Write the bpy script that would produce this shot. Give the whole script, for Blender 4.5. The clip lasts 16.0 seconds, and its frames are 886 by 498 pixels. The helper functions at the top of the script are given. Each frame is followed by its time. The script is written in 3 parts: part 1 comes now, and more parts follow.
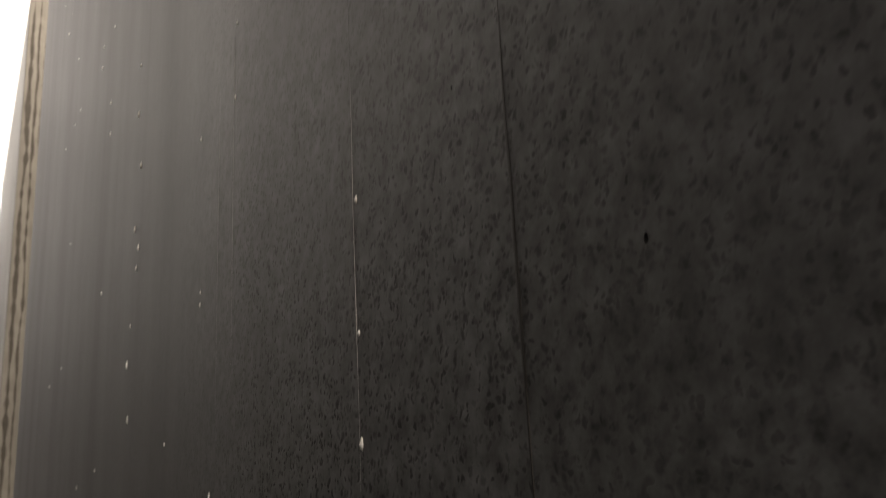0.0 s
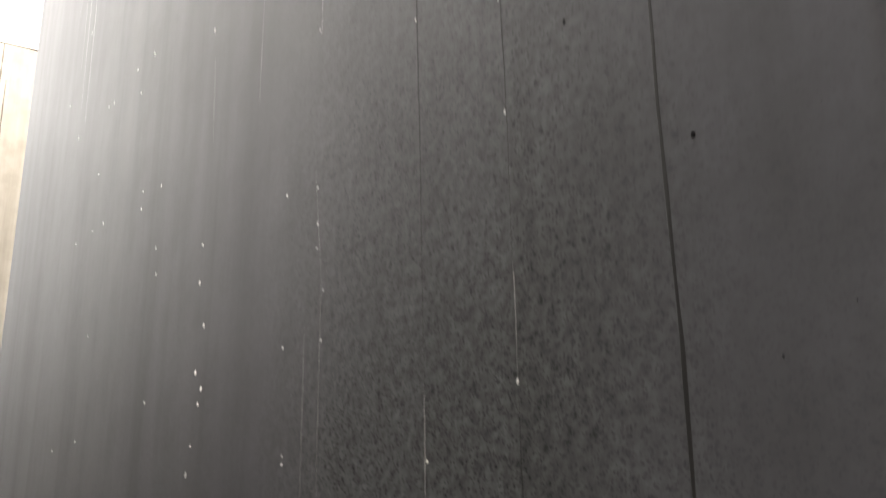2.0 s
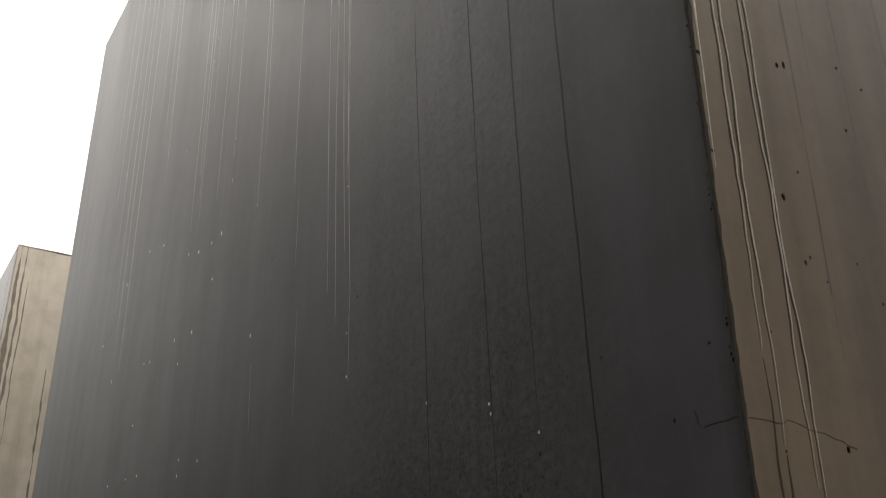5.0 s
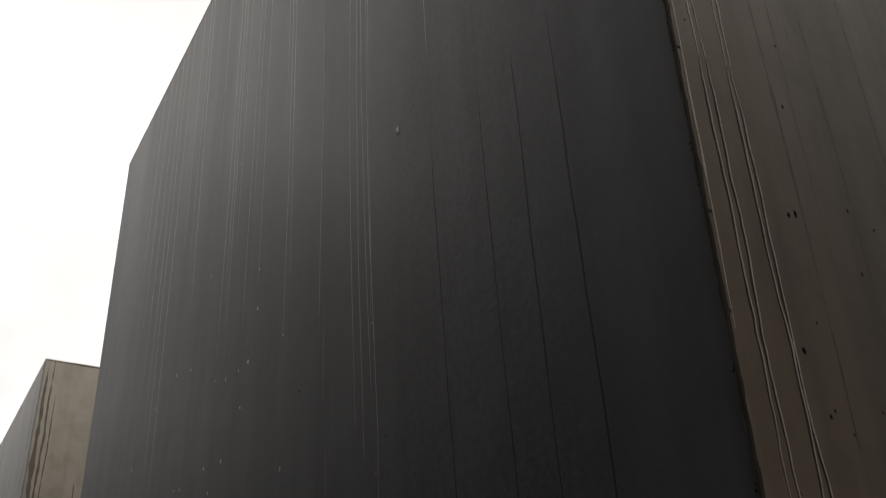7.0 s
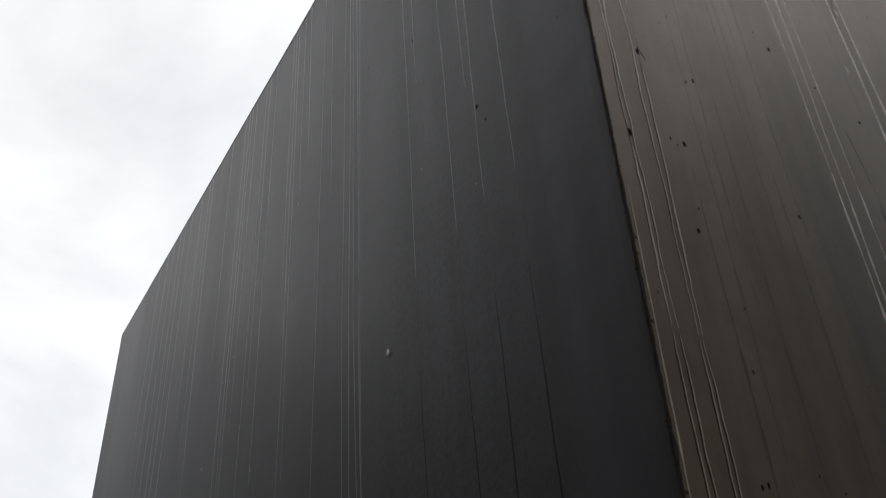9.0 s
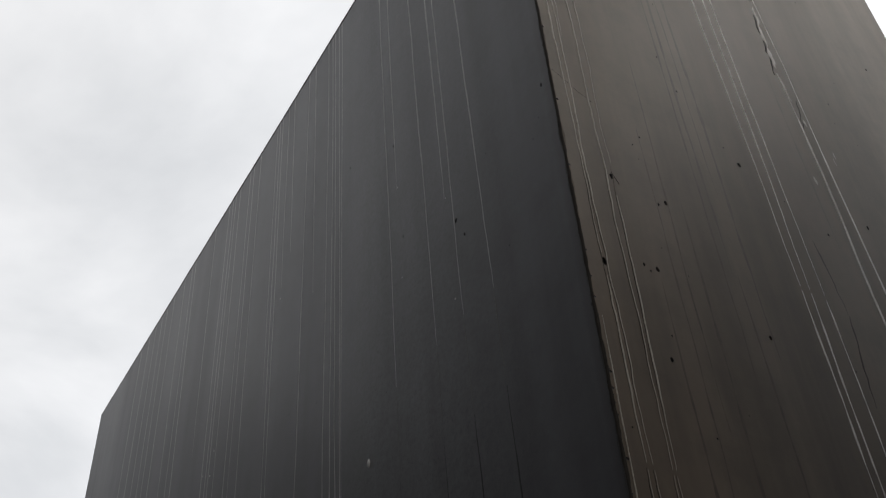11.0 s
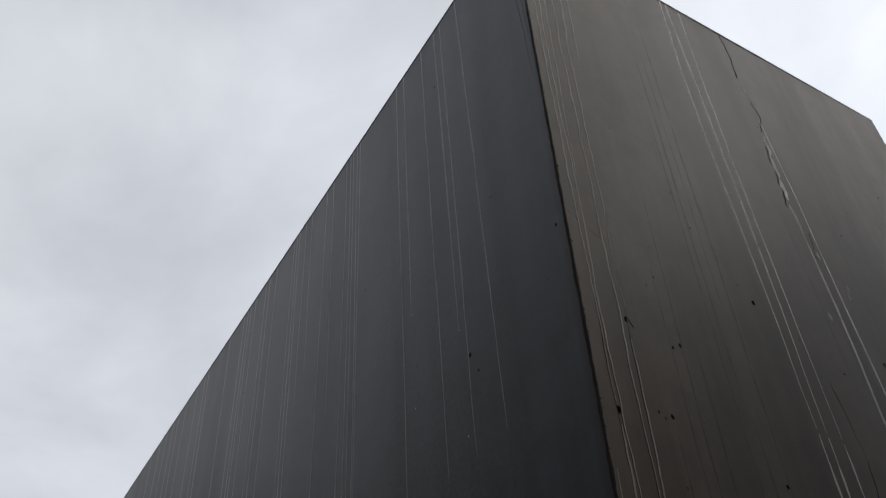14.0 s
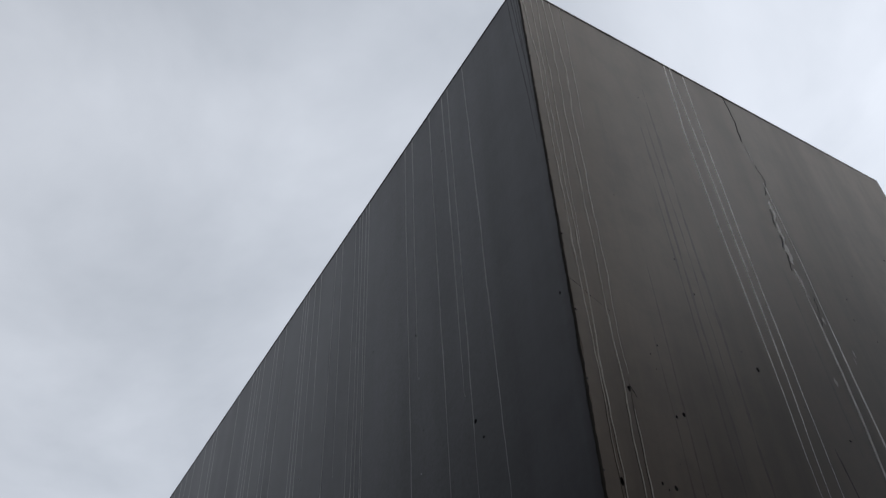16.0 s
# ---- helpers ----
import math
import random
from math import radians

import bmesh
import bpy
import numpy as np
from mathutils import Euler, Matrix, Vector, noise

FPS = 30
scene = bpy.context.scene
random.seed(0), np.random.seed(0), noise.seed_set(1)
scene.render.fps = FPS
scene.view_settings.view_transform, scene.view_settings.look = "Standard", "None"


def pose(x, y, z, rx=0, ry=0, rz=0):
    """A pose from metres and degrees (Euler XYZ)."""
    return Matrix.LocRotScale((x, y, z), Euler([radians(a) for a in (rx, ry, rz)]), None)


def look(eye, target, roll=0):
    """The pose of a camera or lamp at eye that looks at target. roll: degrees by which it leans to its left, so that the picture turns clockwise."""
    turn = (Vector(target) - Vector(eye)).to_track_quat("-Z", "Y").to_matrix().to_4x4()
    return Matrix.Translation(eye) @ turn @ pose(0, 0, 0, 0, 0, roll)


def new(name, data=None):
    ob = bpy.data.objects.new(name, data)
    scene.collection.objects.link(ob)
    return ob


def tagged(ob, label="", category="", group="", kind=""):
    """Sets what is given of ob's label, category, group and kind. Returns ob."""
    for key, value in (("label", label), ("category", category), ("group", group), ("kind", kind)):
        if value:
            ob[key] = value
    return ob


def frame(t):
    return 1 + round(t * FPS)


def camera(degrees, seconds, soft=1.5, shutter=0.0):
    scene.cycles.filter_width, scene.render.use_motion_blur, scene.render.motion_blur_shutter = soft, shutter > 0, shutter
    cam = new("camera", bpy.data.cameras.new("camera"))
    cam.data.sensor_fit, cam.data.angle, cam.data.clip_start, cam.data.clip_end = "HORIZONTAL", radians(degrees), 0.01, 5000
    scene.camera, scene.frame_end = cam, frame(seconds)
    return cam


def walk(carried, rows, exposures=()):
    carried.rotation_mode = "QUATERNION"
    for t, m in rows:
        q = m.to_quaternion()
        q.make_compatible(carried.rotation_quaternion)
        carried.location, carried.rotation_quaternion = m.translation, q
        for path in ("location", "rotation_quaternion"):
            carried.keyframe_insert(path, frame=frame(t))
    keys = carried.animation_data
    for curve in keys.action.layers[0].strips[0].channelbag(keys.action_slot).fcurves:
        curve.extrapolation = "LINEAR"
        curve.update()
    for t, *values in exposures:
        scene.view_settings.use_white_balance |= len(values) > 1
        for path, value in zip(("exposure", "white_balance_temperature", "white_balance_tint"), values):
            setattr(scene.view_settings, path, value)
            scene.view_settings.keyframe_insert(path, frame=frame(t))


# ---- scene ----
cam = camera(48.23, 16.0, soft=1.2, shutter=0.5)
walk(cam, [
    (0, look((-0.0615, -0.1127, 1.3575), (-1.7974, 0.7397, 1.8675), -2.17)),
    (0.5, look((-0.0265, -0.1545, 1.3608), (-1.6825, 0.8281, 1.9013), -2.01)),
    (1, look((0.0237, -0.2071, 1.3713), (-1.5633, 0.8754, 1.9278), -0.88)),
    (1.5, look((0.1226, -0.2556, 1.3809), (-1.5192, 0.7645, 1.8947), 0.47)),
    (2, look((0.1928, -0.3240, 1.4139), (-1.4452, 0.6805, 1.9686), -0.12)),
    (2.5, look((0.2512, -0.4043, 1.4405), (-1.3489, 0.6520, 2.0099), -2.86)),
    (3, look((0.2985, -0.4463, 1.4552), (-1.3049, 0.5892, 2.0524), -2.05)),
    (3.5, look((0.3486, -0.4583, 1.4696), (-1.2661, 0.5400, 2.0988), -0.75)),
    (4, look((0.3761, -0.4597, 1.4931), (-1.2150, 0.5203, 2.2057), -0.49)),
    (6.5, look((0.4219, -0.4702, 1.5508), (-1.0894, 0.4422, 2.4908), -1.59)),
    (7, look((0.4347, -0.4820, 1.5688), (-1.0630, 0.4035, 2.5550), -2.29)),
    (7.5, look((0.4482, -0.4893, 1.5836), (-1.0205, 0.3749, 2.6305), -2.31)),
    (8, look((0.4730, -0.5010, 1.5995), (-0.9564, 0.3375, 2.7193), -2.31)),
    (8.5, look((0.4976, -0.5099, 1.6180), (-0.8979, 0.3195, 2.7863), -2.55)),
    (9, look((0.5214, -0.5268, 1.6388), (-0.8302, 0.3088, 2.8533), -2.96)),
    (11.5, look((0.5817, -0.5554, 1.6890), (-0.6756, 0.2682, 3.0084), -3.83)),
    (12, look((0.5835, -0.5588, 1.6969), (-0.6591, 0.2531, 3.0374), -3.41)),
    (12.5, look((0.5941, -0.5656, 1.7031), (-0.6393, 0.2384, 3.0568), -2.99)),
    (13, look((0.5995, -0.5696, 1.7090), (-0.6172, 0.2172, 3.0876), -2.81)),
    (13.5, look((0.6065, -0.5729, 1.7150), (-0.5896, 0.1951, 3.1220), -2.68)),
    (14, look((0.6166, -0.5772, 1.7191), (-0.5553, 0.1743, 3.1550), -2.83)),
    (14.5, look((0.6267, -0.5780, 1.7173), (-0.5265, 0.1636, 3.1733), -3.17)),
    (15, look((0.6348, -0.5812, 1.7227), (-0.5088, 0.1481, 3.1925), -3.10)),
    (15.5, look((0.6357, -0.5848, 1.7250), (-0.4994, 0.1225, 3.2121), -2.54)),
    (16, look((0.6452, -0.5842, 1.7243), (-0.4755, 0.1118, 3.2276), -2.15)),
], exposures=[(0.0, 1.88, 8500, 14), (0.5, 3.15, 8000, 14), (1.0, 3.5, 7850, 12), (1.5, 3.35, 7750, 11), (2.0, 3.5, 7700, 11), (2.5, 3.22, 7780, 10), (3.0, 3.3, 7700, 10), (3.5, 2.7, 7700, 10),
              (4.2, 2.1, 7750, 10), (6.3, 1.5, 7600, 11), (7.0, 0.7, 7550, 11), (7.5, 0.75, 7500, 11), (8.0, 0.3, 7200, 10),
              (9.0, 0.52, 7000, 10), (11.5, 0.25, 6950, 10), (12.5, 0.17, 6800, 11), (13.0, -0.02, 6650, 10), (14.0, -0.03, 6550, 10), (16.0, -0.18, 6350, 10)])

# ---------------------------------------------------------------- sky and sun
SUN_AZ, SUN_EL = radians(20), radians(36)
world = bpy.data.worlds.new("overcast_sky")
scene.world = world
world.use_nodes = True
wn, wl = world.node_tree.nodes, world.node_tree.links
wn.clear()


def wnode(kind, **values):
    n = wn.new(kind)
    for key, value in values.items():
        n.inputs[key].default_value = value
    return n


sky = wn.new("ShaderNodeTexSky")
sky.sky_type, sky.sun_disc = "NISHITA", False
sky.sun_elevation, sky.sun_rotation = SUN_EL, radians(90) - SUN_AZ
coord = wn.new("ShaderNodeTexCoord")
stretch = wnode("ShaderNodeMapping")
stretch.inputs["Scale"].default_value = (1.0, 1.0, 1.9)
clouds = wnode("ShaderNodeTexNoise", Scale=2.3, Detail=7.0, Roughness=0.52, Distortion=0.35)
tone = wn.new("ShaderNodeValToRGB")
tone.color_ramp.elements[0].position, tone.color_ramp.elements[0].color = 0.30, (0.52, 0.555, 0.61, 1)
tone.color_ramp.elements[1].position, tone.color_ramp.elements[1].color = 0.68, (0.83, 0.865, 0.93, 1)
thin = wnode("ShaderNodeMix")
thin.data_type, thin.blend_type = "RGBA", "MIX"
thin.inputs["Factor"].default_value = 0.93
scaled = wn.new("ShaderNodeMix")
scaled.data_type, scaled.blend_type = "RGBA", "MULTIPLY"
scaled.inputs["Factor"].default_value = 1.0
scaled.inputs["B"].default_value = (0.1, 0.1, 0.1, 1)
ground_glow = wnode("ShaderNodeBackground", Strength=1.0)
final = wn.new("ShaderNodeOutputWorld")
wl.new(coord.outputs["Generated"], stretch.inputs["Vector"])
wl.new(stretch.outputs["Vector"], clouds.inputs["Vector"])
wl.new(clouds.outputs["Fac"], tone.inputs["Fac"])
wl.new(sky.outputs["Color"], scaled.inputs["A"])
wl.new(scaled.outputs["Result"], thin.inputs["A"])
wl.new(tone.outputs["Color"], thin.inputs["B"])
# the cloud is thinner, and so brighter, on the sun's side
side = wn.new("ShaderNodeVectorMath")
side.operation = "DOT_PRODUCT"
side.inputs[1].default_value = (math.cos(radians(100)), math.sin(radians(100)), 0.0)
wl.new(coord.outputs["Generated"], side.inputs[0])
bright = wn.new("ShaderNodeMapRange")
bright.inputs["From Min"].default_value, bright.inputs["From Max"].default_value = -1.0, 1.0
bright.inputs["To Min"].default_value, bright.inputs["To Max"].default_value = 0.24, 1.5
wl.new(side.outputs["Value"], bright.inputs["Value"])
wl.new(bright.outputs["Result"], ground_glow.inputs["Strength"])
wl.new(thin.outputs["Result"], ground_glow.inputs["Color"])
wl.new(ground_glow.outputs["Background"], final.inputs["Surface"])

sun = new("sun", bpy.data.lights.new("sun", "SUN"))
sun.data.energy, sun.data.angle, sun.data.color = 0.85, radians(80), (1.0, 0.89, 0.76)
sun.matrix_world = look((math.cos(SUN_AZ) * math.cos(SUN_EL) * 50, math.sin(SUN_AZ) * math.cos(SUN_EL) * 50,
                         math.sin(SUN_EL) * 50), (0, 0, 0))


# ---------------------------------------------------------------- materials
def material(name):
    m = bpy.data.materials.new(name)
    m.use_nodes = True
    return m, m.node_tree.nodes, m.node_tree.links, m.node_tree.nodes["Principled BSDF"]


def noise_node(nodes, links, vector, scale, detail=4.0, rough=0.55, stretched=None):
    if stretched:
        mp = nodes.new("ShaderNodeMapping")
        mp.inputs["Scale"].default_value = stretched
        links.new(vector, mp.inputs["Vector"])
        vector = mp.outputs["Vector"]
    n = nodes.new("ShaderNodeTexNoise")
    n.inputs["Scale"].default_value, n.inputs["Detail"].default_value, n.inputs["Roughness"].default_value = scale, detail, rough
    links.new(vector, n.inputs["Vector"])
    return n.outputs["Fac"]


def ramp(nodes, links, fac, a, b, ca, cb):
    r = nodes.new("ShaderNodeMapRange")
    r.inputs["From Min"].default_value, r.inputs["From Max"].default_value = a, b
    r.inputs["To Min"].default_value, r.inputs["To Max"].default_value = ca, cb
    links.new(fac, r.inputs["Value"])
    return r.outputs["Result"]


def math_node(nodes, links, op, a, b):
    m = nodes.new("ShaderNodeMath")
    m.operation = op
    for slot, v in ((0, a), (1, b)):
        if isinstance(v, (int, float)):
            m.inputs[slot].default_value = v
        else:
            links.new(v, m.inputs[slot])
    return m.outputs["Value"]


def mix_colour(nodes, links, fac, a, b, blend="MIX"):
    m = nodes.new("ShaderNodeMix")
    m.data_type, m.blend_type = "RGBA", blend
    for slot, v in (("Factor", fac), ("A", a), ("B", b)):
        if isinstance(v, (int, float, tuple)):
            m.inputs[slot].default_value = v
        else:
            links.new(v, m.inputs[slot])
    return m.outputs["Result"]


def concrete_material(name, tint, film, streak=0.4, coarse=1.0, edge_dirt=0.0, matt=0.35, gloss=0.5):
    """Smooth cast concrete under a clear protective coat, with fine pores, cloudy patches and downward wash marks."""
    m, nodes, links, bsdf = material(name)
    coords = nodes.new("ShaderNodeTexCoord").outputs["Object"]
    rnd = nodes.new("ShaderNodeObjectInfo").outputs["Random"]
    shift = nodes.new("ShaderNodeCombineXYZ")
    links.new(math_node(nodes, links, "MULTIPLY", rnd, 17.0), shift.inputs["X"])
    links.new(math_node(nodes, links, "MULTIPLY", rnd, 9.0), shift.inputs["Z"])
    off = nodes.new("ShaderNodeVectorMath")
    off.operation = "ADD"
    links.new(coords, off.inputs[0])
    links.new(shift.outputs["Vector"], off.inputs[1])
    v = off.outputs["Vector"]
    cloudy = noise_node(nodes, links, v, 1.7, 7, 0.62)
    blotch = noise_node(nodes, links, v, 14.0, 5, 0.6)
    wash = noise_node(nodes, links, v, 11.0, 5, 0.6, (1.0, 1.0, 0.07))
    wash_fine = noise_node(nodes, links, v, 70.0, 3, 0.5, (1.0, 1.0, 0.03))
    grain = noise_node(nodes, links, v, 260.0, 4, 0.7)
    patch = noise_node(nodes, links, v, 4.0, 4, 0.6)
    light, pale = (tuple(c * f for c in tint[:3]) + (1,) for f in (1.42, 1.6))
    base = mix_colour(nodes, links, ramp(nodes, links, cloudy, 0.3, 0.7, 0, 1), tint, light)
    base = mix_colour(nodes, links, ramp(nodes, links, blotch, 0.45, 0.75, 0, 0.5), base, film)
    base = mix_colour(nodes, links, ramp(nodes, links, wash, 0.46, 0.70, 0, streak), base, film)
    trickle = noise_node(nodes, links, v, 26.0, 4, 0.6, (1.0, 1.0, 0.16))
    base = mix_colour(nodes, links, ramp(nodes, links, trickle, 0.5, 0.72, 0, streak * 0.45), base, tuple(c * 0.85 for c in film[:3]) + (1,))
    base = mix_colour(nodes, links, ramp(nodes, links, wash_fine, 0.52, 0.75, 0, 0.13), base, pale)
    # the casting is coarse in the lower part of the long faces and smooth near the edges and higher up
    along = nodes.new("ShaderNodeSeparateXYZ")
    links.new(coords, along.inputs["Vector"])
    low = math_node(nodes, links, "MAXIMUM", math_node(nodes, links, "SUBTRACT", 1.45, along.outputs["Z"]), 0.0)
    reach = math_node(nodes, links, "SUBTRACT", along.outputs["X"], math_node(nodes, links, "MULTIPLY", low, 0.5))
    rough_zone = math_node(nodes, links, "MULTIPLY", ramp(nodes, links, math_node(nodes, links, "ADD", reach, math_node(nodes, links, "MULTIPLY", blotch, 0.12)), -0.19, -0.02, coarse, 0.14 * coarse),
                           ramp(nodes, links, math_node(nodes, links, "ADD", along.outputs["Z"], math_node(nodes, links, "MULTIPLY", cloudy, 0.5)),
                                1.72, 2.1, 1.0, 0.32))
    rough_zone = math_node(nodes, links, "MULTIPLY", rough_zone, ramp(nodes, links, along.outputs["X"], -0.66, -0.48, 0.15, 1.0))
    mottle = noise_node(nodes, links, v, 110.0, 3, 0.6)
    gritty = math_node(nodes, links, "ADD", math_node(nodes, links, "MULTIPLY", mottle, 1.5), math_node(nodes, links, "MULTIPLY", grain, 0.4))
    gritty = math_node(nodes, links, "MULTIPLY", math_node(nodes, links, "SUBTRACT", gritty, 0.95), math_node(nodes, links, "MULTIPLY", rough_zone, 2.1))
    base = mix_colour(nodes, links, 1.0, base, ramp(nodes, links, gritty, -0.7, 0.9, 0.3, 1.9), "MULTIPLY")
    base = mix_colour(nodes, links, math_node(nodes, links, "MULTIPLY", rough_zone, 0.7), base, (0.94, 1.02, 0.9, 1), "MULTIPLY")
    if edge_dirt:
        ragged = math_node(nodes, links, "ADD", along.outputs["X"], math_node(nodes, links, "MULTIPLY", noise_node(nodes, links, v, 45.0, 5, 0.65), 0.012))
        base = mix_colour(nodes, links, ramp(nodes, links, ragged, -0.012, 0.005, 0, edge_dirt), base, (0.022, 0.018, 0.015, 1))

    def pores(scale, low, high, share, depth):
        bent = nodes.new("ShaderNodeVectorMath")
        bent.operation = "MULTIPLY_ADD"
        wob = nodes.new("ShaderNodeTexNoise")
        wob.inputs["Scale"].default_value = scale * 0.9
        links.new(v, wob.inputs["Vector"])
        links.new(wob.outputs["Color"], bent.inputs[0])
        bent.inputs[1].default_value = (1.7 / scale,) * 3
        links.new(v, bent.inputs[2])
        cell = nodes.new("ShaderNodeTexVoronoi")
        cell.inputs["Scale"].default_value = scale
        links.new(bent.outputs["Vector"], cell.inputs["Vector"])
        split = nodes.new("ShaderNodeSeparateColor")
        links.new(cell.outputs["Color"], split.inputs["Color"])
        picked = ramp(nodes, links, split.outputs["Red"], share, share + 0.02, depth, 0)
        return math_node(nodes, links, "MULTIPLY", ramp(nodes, links, cell.outputs["Distance"], low, high, 1, 0), picked)

    porous = ramp(nodes, links, patch, 0.34, 0.54, 0.45, 1.0)
    holes = math_node(nodes, links, "MAXIMUM", pores(330.0, 0.2, 0.5, 0.5, 0.8), pores(190.0, 0.16, 0.36, 0.55, 1.0))
    pitted = math_node(nodes, links, "MULTIPLY", pores(310.0, 0.20, 0.42, 0.62, 0.85), ramp(nodes, links, along.outputs["Z"], 1.46, 1.62, 1.0, 0.0))
    holes = math_node(nodes, links, "MAXIMUM", math_node(nodes, links, "MULTIPLY", holes, 0.75), pitted)
    holes = math_node(nodes, links, "MULTIPLY", holes, porous)
    holes = math_node(nodes, links, "MULTIPLY", holes, rough_zone)
    links.new(ramp(nodes, links, holes, 0, 0.9, gloss, 0.0), bsdf.inputs["Specular IOR Level"])
    base = mix_colour(nodes, links, holes, base, (0.009, 0.009, 0.008, 1))
    links.new(base, bsdf.inputs["Base Color"])
    links.new(ramp(nodes, links, wash, 0.3, 0.7, matt, matt + 0.06), bsdf.inputs["Roughness"])
    bsdf.inputs["IOR"].default_value = 1.52
    relief = math_node(nodes, links, "SUBTRACT", math_node(nodes, links, "MULTIPLY", grain, 0.12), holes)
    bump = nodes.new("ShaderNodeBump")
    bump.inputs["Strength"].default_value, bump.inputs["Distance"].default_value = 0.16, 0.0005
    links.new(relief, bump.inputs["Height"])
    links.new(bump.outputs["Normal"], bsdf.inputs["Normal"])
    return m


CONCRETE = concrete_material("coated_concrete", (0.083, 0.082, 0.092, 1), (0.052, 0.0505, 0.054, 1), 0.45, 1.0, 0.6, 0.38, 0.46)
# wash-streaked copy of the concrete with the end face's warm light in its tint
WARM_LIT = concrete_material("warm_lit_concrete", (0.128, 0.099, 0.073, 1), (0.069, 0.056, 0.043, 1), 0.6, 0.8, 0.0, 0.42, 0.5)
# lighter copy: the stronger light on the neighbouring stele is put into its colour
BRIGHT_LIT = concrete_material("bright_lit_concrete", (0.22, 0.21, 0.19, 1), (0.15, 0.138, 0.118, 1), 0.6, 0.15)


def crust_material(name, colour, rough, lumps, gloss=0.5):
    m, nodes, links, bsdf = material(name)
    coords = nodes.new("ShaderNodeTexCoord").outputs["Object"]
    n = noise_node(nodes, links, coords, lumps, 4, 0.6)
    shade = mix_colour(nodes, links, ramp(nodes, links, n, 0.3, 0.7, 0, 1), tuple(c * 0.7 for c in colour) + (1,), tuple(c * 1.2 for c in colour) + (1,))
    links.new(shade, bsdf.inputs["Base Color"])
    bsdf.inputs["Roughness"].default_value, bsdf.inputs["Specular IOR Level"].default_value = rough, gloss
    bump = nodes.new("ShaderNodeBump")
    bump.inputs["Strength"].default_value, bump.inputs["Distance"].default_value = 0.25, 0.0001
    links.new(n, bump.inputs["Height"])
    links.new(bump.outputs["Normal"], bsdf.inputs["Normal"])
    return m


COAT_RUN = crust_material("dried_coating_run", (0.52, 0.515, 0.505), 0.42, 240)
EDGE_RUN = crust_material("dried_lime_ridge", (0.46, 0.43, 0.38), 0.42, 240)
# stretch where the sheen of a run fades, put into the colour
DIM_RUN = crust_material("fading_sheen_run", (0.10, 0.097, 0.092), 0.4, 240)
FAINT = crust_material("faint_dirt_wash", (0.094, 0.074, 0.056), 0.45, 60, 0.47)
# brown of dirt bands, also used to paint the shaded sides of ridges
STAIN_AND_SHADE = crust_material("brown_dirt_and_shade", (0.034, 0.026, 0.019), 0.6, 90, 0.3)
LIME = crust_material("lime_crust", (0.92, 0.905, 0.87), 0.45, 60)
GRIME = crust_material("dark_grime_crust", (0.026, 0.022, 0.018), 0.85, 150)
# dark of dirty runs, and of glossy runs where no sheen falls
DIRT_OR_UNLIT = crust_material("dirty_or_unlit_run", (0.014, 0.013, 0.012), 0.45, 200)
STAIN = crust_material("brown_stain", (0.075, 0.067, 0.056), 0.6, 40)
# near white stands in for the bright glints in the drops
BEAD = crust_material("glint_white_bead", (0.95, 0.95, 0.94), 0.12, 300)



def sett_material():
    m, nodes, links, bsdf = material("granite_setts")
    coords = nodes.new("ShaderNodeTexCoord").outputs["Object"]
    brick = nodes.new("ShaderNodeTexBrick")
    brick.inputs["Scale"].default_value = 5.0
    brick.inputs["Color1"].default_value, brick.inputs["Color2"].default_value = (0.06, 0.057, 0.054, 1), (0.085, 0.08, 0.076, 1)
    brick.inputs["Mortar"].default_value = (0.05, 0.047, 0.044, 1)
    links.new(coords, brick.inputs["Vector"])
    n = noise_node(nodes, links, coords, 30, 5, 0.6)
    links.new(mix_colour(nodes, links, 1.0, brick.outputs["Color"], ramp(nodes, links, n, 0.3, 0.7, 0.7, 1.2), "MULTIPLY"), bsdf.inputs["Base Color"])
    bsdf.inputs["Roughness"].default_value = 0.8
    bump = nodes.new("ShaderNodeBump")
    bump.inputs["Distance"].default_value = 0.006
    links.new(brick.outputs["Fac"], bump.inputs["Height"])
    bump.invert = True
    links.new(bump.outputs["Normal"], bsdf.inputs["Normal"])
    return m


# ---------------------------------------------------------------- builders
def part(name, bm, mat, parent=None, label=""):
    me = bpy.data.meshes.new(name)
    bm.to_mesh(me)
    bm.free()
    me.materials.append(mat)
    ob = new(name, me)
    ob.parent = parent
    return tagged(ob, label)


